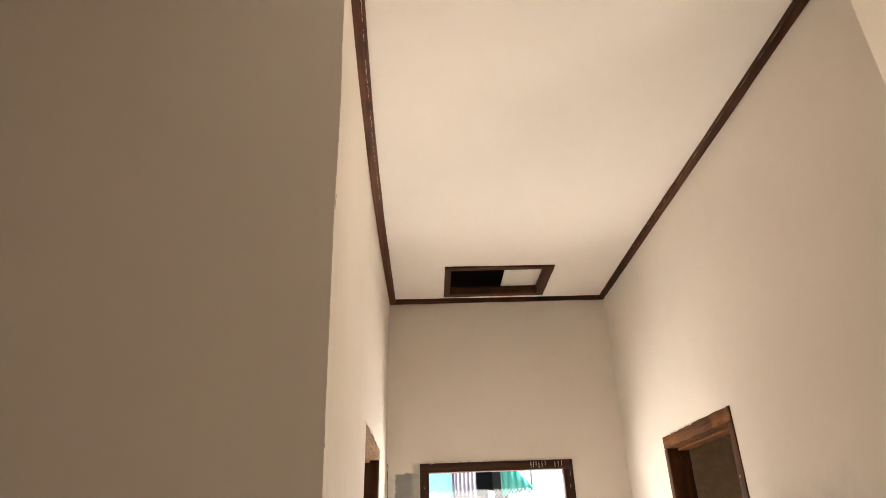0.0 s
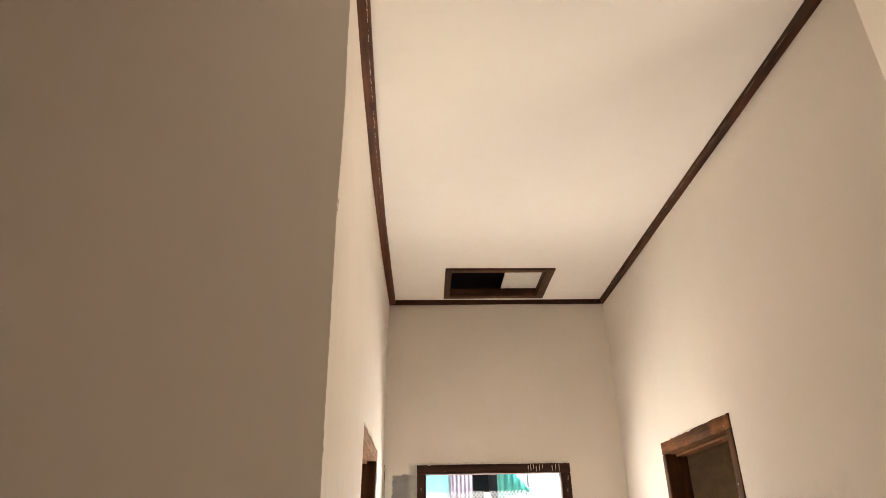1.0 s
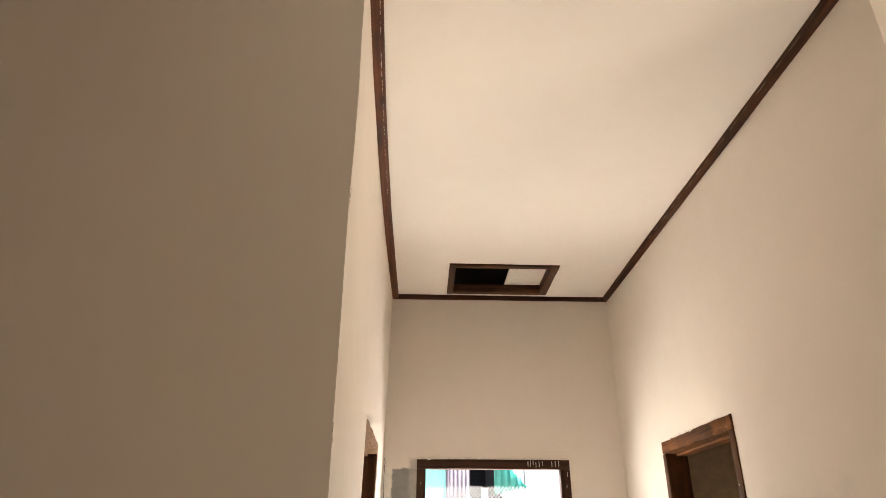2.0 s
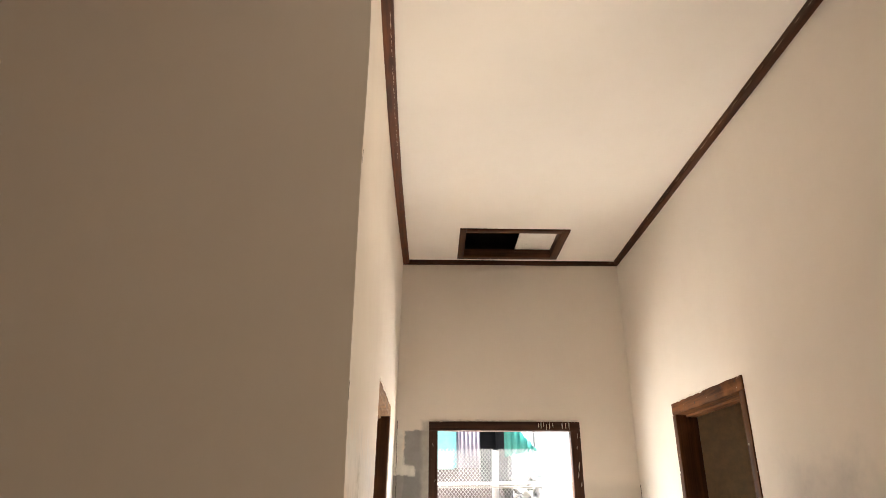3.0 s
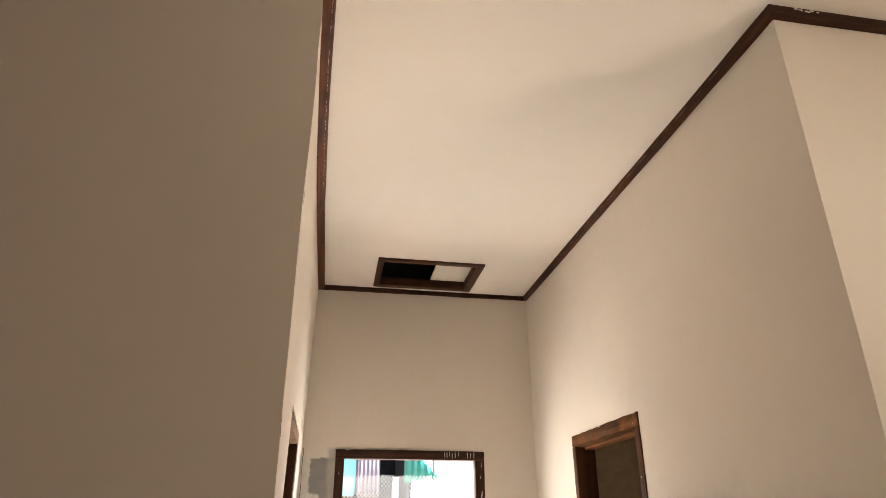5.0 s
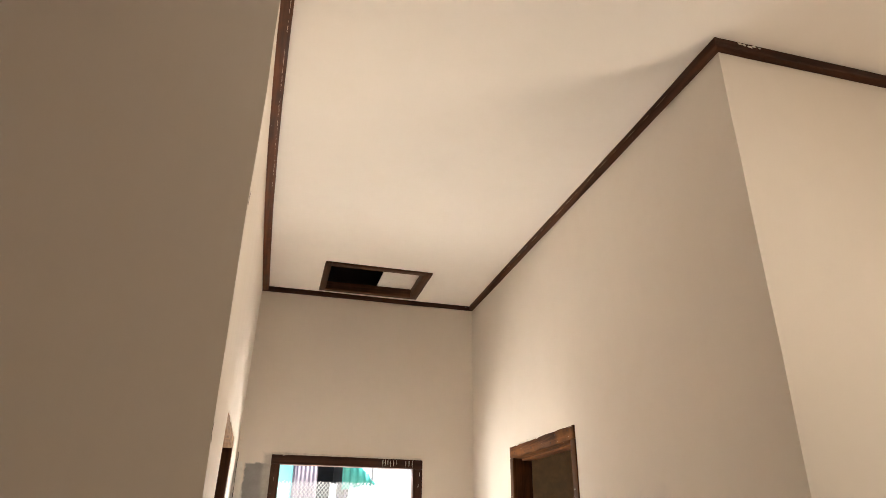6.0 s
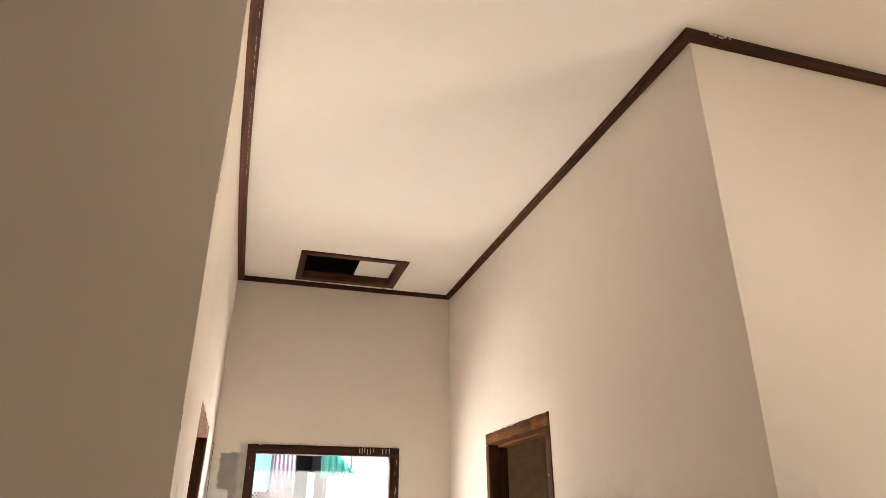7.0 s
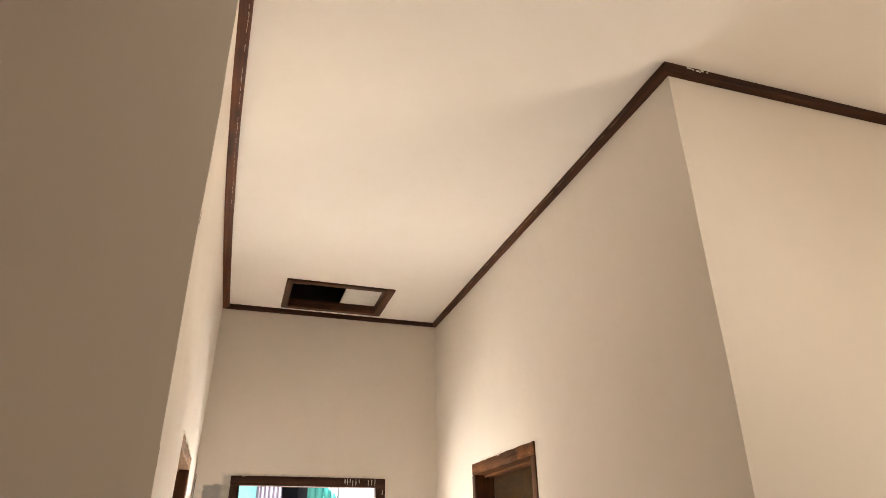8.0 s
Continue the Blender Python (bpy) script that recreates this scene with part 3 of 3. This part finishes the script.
for i in range(int(5.2 / PITCH)):
    x = -1.3 + i * PITCH
    for s, off in ((1, 0.004), (-1, -0.004)):
        e = 0.03 + 0.035 * random.random()
        a = Vector((x - s * run / 2, FY + off, Z0))
        b = Vector((x + s * run / 2, FY + off, Z1))
        if a.x < -1.2 or b.x < 0.375 and s < 0 and b.x < -0.9:
            continue
        tube(bm, a, b + (b - a).normalized() * e, 0.0042, 0.0036, 4)
wire = part("wire_mesh", local(bm, fence), M_GALV, fence, "woven wire with twisted tips", sharp=0)
wire["kind"] = "stuff"
for x, top, r in ((1.01, 2.39, 0.055), (-1.9, 2.36, 0.04), (3.6, 2.36, 0.04)):
    part("post", local(tube(bmesh.new(), (x, FY + 0.075, 1.473), (x + 0.02, FY + 0.075, top), r, r * 0.95, 12), fence), M_PIPE, fence)
# pale pipe, then a thin grey tube drawn as its shaded underside
for za, zb, r in ((1.862, 1.911, 0.024), (1.832, 1.834, 0.012)):
    part("rail_and_shade", local(tube(bmesh.new(), (-2.3, FY - 0.05, za - 0.03), (4.2, FY - 0.05, zb + 0.03), r, r, 10), fence), M_PIPE if r > 0.02 else M_STAKE, fence)


# added board: covers wires that overexposed turquoise would swallow
thing("panel", beam(-1.6, 0.345, FY - 0.035, FY - 0.012, 2.10, 2.36, 0.003, 0.004, 0.2), M_PALE_TEAL, "pale turquoise board added where glare hides the mesh", "board")

# ---- outside: plants in front of and behind the fence ----
def leaf(bm, root, heading, lift, length, width, droop, rnd):
    """Adds a long folded blade that arches over."""
    side = Vector((-math.sin(heading), math.cos(heading), 0))
    ahead = Vector((math.cos(heading), math.sin(heading), 0))
    rows, n = [], 7
    for i in range(n):
        f = i / (n - 1)
        p = Vector(root) + ahead * (length * f * math.cos(lift)) + Vector((0, 0, length * (f * math.sin(lift) - droop * f * f)))
        w = width * (math.sin(math.pi * min(1, 0.12 + 0.88 * f)) ** 0.7) * rnd.uniform(0.85, 1.1)
        rows.append([bm.verts.new(p + side * w + Vector((0, 0, 0.25 * w))), bm.verts.new(p), bm.verts.new(p - side * w + Vector((0, 0, 0.25 * w)))])
    for a, b in zip(rows, rows[1:]):
        bm.faces.new((a[0], a[1], b[1], b[0]))
        bm.faces.new((a[1], a[2], b[2], b[1]))


def plant(at, height, count, length, width, seed, material):
    rnd = random.Random(seed)
    ob = base("plant", at, "long-leaved plant by the fence, glare and shade in its colours", "plant", "plants by the fence")
    part("stem", tube(bmesh.new(), (0, 0, 0), (0.03, 0, height), 0.03, 0.018, 8), material, ob)
    for i in range(count):
        bm = bmesh.new()
        z = height * rnd.uniform(0.78, 1.0)
        leaf(bm, (0.02, 0, z), rnd.uniform(0, math.tau), rnd.uniform(0.2, 1.25), length * rnd.uniform(0.6, 1.1), width * rnd.uniform(0.7, 1.1), rnd.uniform(0.3, 0.9), rnd)
        lf = part("leaf", bm, material, ob, sharp=0)
        lf.modifiers.new("thickness", "SOLIDIFY").thickness = 0.004


for at, h, n, l, w, s, mat in (((1.52, 11.60, -0.15), 2.29, 10, 0.55, 0.075, 1, M_LEAF), ((1.93, 10.80, -0.15), 1.79, 14, 0.60, 0.045, 2, M_LEAF),
                          ((0.91, 10.80, -0.15), 1.64, 11, 0.42, 0.040, 3, M_LEAF), ((1.36, 10.85, -0.15), 1.74, 12, 0.5, 0.045, 4, M_LEAF),
                          ((2.52, 10.90, -0.15), 1.98, 12, 0.6, 0.06, 5, M_LEAF), ((0.47, 10.80, -0.15), 1.55, 10, 0.38, 0.035, 6, M_LEAF),
                          ((1.24, 12.10, -0.15), 2.02, 14, 0.55, 0.06, 7, M_BUSH), ((1.69, 12.30, -0.15), 2.08, 14, 0.6, 0.06, 8, M_BUSH),
                          ((0.72, 12.10, -0.15), 1.62, 12, 0.45, 0.05, 9, M_BUSH), ((2.09, 12.20, -0.15), 1.82, 14, 0.5, 0.06, 10, M_BUSH)):
    plant(at, h, n, l, w, s, mat)

# ---- outside: broad pale leaves before the fence, and a plastic sheet caught on it ----
for at, h, n, l, w, sd in (((0.97, 10.75, -0.15), 1.59, 16, 0.46, 0.05, 31), ((1.35, 10.70, -0.15), 1.68, 18, 0.54, 0.055, 32), ((1.75, 10.80, -0.15), 1.77, 18, 0.62, 0.055, 33),
                           ((2.15, 10.75, -0.15), 1.74, 16, 0.58, 0.055, 34), ((0.57, 10.70, -0.15), 1.53, 12, 0.38, 0.042, 35)):
    plant(at, h, n, l, w, sd, M_LEAF)
for at, h, n, l, w, sd in (((0.25, 11.65, -0.15), 1.73, 14, 0.42, 0.05, 41), ((0.70, 11.70, -0.15), 1.77, 14, 0.45, 0.05, 42), ((1.25, 11.70, -0.15), 1.82, 15, 0.5, 0.055, 43), ((1.70, 11.60, -0.15), 1.88, 15, 0.5, 0.055, 44), ((2.10, 11.70, -0.15), 1.77, 14, 0.5, 0.055, 45)):
    plant(at, h, n, l, w, sd, M_BUSH)
bm, n = bmesh.new(), 9
grid = [[bm.verts.new((1.43 + 0.42 * i / (n - 1) + 0.03 * noise.noise(Vector((i * 0.8, j * 0.9, 3))),
                       11.40 + 0.07 * noise.noise(Vector((i * 0.7, j * 0.7, 8))),
                       1.99 + 0.36 * j / (n - 1) - 0.10 * abs(i / (n - 1) - 0.45) * (j / (n - 1)) + 0.04 * noise.noise(Vector((i * 1.1, j, 1))))) for i in range(n)] for j in range(n)]
for j in range(n - 1):
    for i in range(n - 1):
        bm.faces.new((grid[j][i], grid[j][i + 1], grid[j + 1][i + 1], grid[j + 1][i]))
film_sheet = thing("plastic_sheet", bm, M_PLASTIC, "crumpled pale blue plastic sheet caught on the fence", "plastic sheet")
film_sheet.modifiers.new("thickness", "SOLIDIFY").thickness = 0.003

# ---- outside: the turquoise house ----
HY = 16.55
house = base("house", (0, HY, -0.15), "turquoise shack with a mauve iron sheet and a dark opening", "house")
ZS, ZR = 2.412, 5.2
part("wall", local(slab(-5, 0.546, ZS, ZR, [], lambda u, v, d: Vector((u, HY + 0.12 * d, v)), 1.0), house), M_TEAL, house, "turquoise painted wall")
part("lower_wall", local(slab(-5, 1.173, -0.15, ZS, [], lambda u, v, d: Vector((u, HY - 0.03 + 0.15 * d, v)), 1.0), house), M_PINK, house, "lower wall in darkened pink render")
part("post", local(beam(0.546, 0.595, HY - 0.06, HY + 0.05, ZS, ZR, 0.005), house), M_TEAL, house)
bm = bmesh.new()
xs = [0.595 + (1.173 - 0.595) * i / 48 for i in range(49)]
rows = [[bm.verts.new((x, HY - 0.02 + 0.022 * math.sin(i * math.tau / 8 + off * 60) + off, z)) for i, x in enumerate(xs)] for z, off in ((ZS - 0.15, 0), (3.115, 0.012), (ZR, 0))]
for a, b in zip(rows, rows[1:]):
    for i in range(48):
        bm.faces.new((a[i], a[i + 1], b[i + 1], b[i]))
sheet = part("iron_sheet", local(bm, house), M_SHEET, house, "corrugated mauve iron sheet")
sheet.modifiers.new("thickness", "SOLIDIFY").thickness = 0.004
XE = 1.83
# side and back walls near black: the opening's inner shade is their colour
part("side_wall", local(slab(HY, HY + 3, -0.15, ZR, [], lambda u, v, d: Vector((XE + 0.1 * d, u, v)), 1.0), house), M_DARK, house, "side wall of the opening, shade put into its colour")
part("back_wall", local(slab(-5, XE, -0.15, ZR, [], lambda u, v, d: Vector((u, HY + 2.9 + 0.1 * d, v)), 1.0), house), M_DARK, house)
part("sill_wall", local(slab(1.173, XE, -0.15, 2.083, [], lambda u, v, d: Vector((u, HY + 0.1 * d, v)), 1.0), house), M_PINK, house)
part("roof", local(slab(-5.4, XE + 0.3, HY - 0.5, HY + 3.4, [], lambda u, v, d: Vector((u, v, ZR + 0.05 * d + 0.1 * (v - HY))), 1.0), house), M_ROOF_SHADE, house)
bm = bmesh.new()
cols = 18
top, low = [], []
for i in range(cols + 1):
    f = i / cols
    x = 1.756 + 0.803 * f
    y = HY - 0.06 + 0.03 * math.sin(i * 1.7)
    edge = 4.38 - 1.55 * f ** 0.45 + 0.10 * noise.noise(Vector((i * 1.3, 9, 2)))
    ragged = 0.12 * noise.noise(Vector((i * 0.9, 4, 2)))
    top.append(bm.verts.new((x, y, edge)))
    low.append(bm.verts.new((x, y + 0.03, min(edge - 0.08, 2.655 + 0.16 * f + ragged))))
for i in range(cols):
    bm.faces.new((top[i], top[i + 1], low[i + 1], low[i]))
tarp = thing("tarpaulin", bm, M_TARP, "torn sea-green tarpaulin hanging from the house", "tarpaulin")
tarp.modifiers.new("thickness", "SOLIDIFY").thickness = 0.006
bm = bmesh.new()
for i in range(7):
    x = 2.30 + 0.05 * i
    tube(bm, (x, HY - 0.1, 0.0), (x + 0.03 * math.sin(i * 2.0), HY - 0.1, 2.75 + 0.07 * math.sin(i * 3.1)), 0.018, 0.012, 6)
thing("stake_bundle", bm, M_STAKE, "bundle of weathered stakes leaning by the house", "stakes")

# ---- outside: far houses and a pole ----
thing("utility_pole", tube(bmesh.new(), (2.674 + 0.40, 20.1, -0.15), (2.674 + 0.33, 20.1, 6.75), 0.036, 0.026, 10), M_STAKE, "thin grey pole against a bright sky", "pole")
far = base("far_house", (7, 36, -0.15), "whitewashed house far off with a grey roof", "house")
part("wall", local(slab(3.4, 12, -0.15, 3.10, [(7.0, 8.2, 1.95, 2.75)], lambda u, v, d: Vector((u, 36 + 0.2 * d, v)), 1.5), far), M_FARWALL, far)
part("roof", local(slab(3.0, 12.4, 35.5, 40, [], lambda u, v, d: Vector((u, v, 3.12 + 0.08 * d + 0.15 * (v - 35.5))), 1.5), far), M_FARWALL, far)
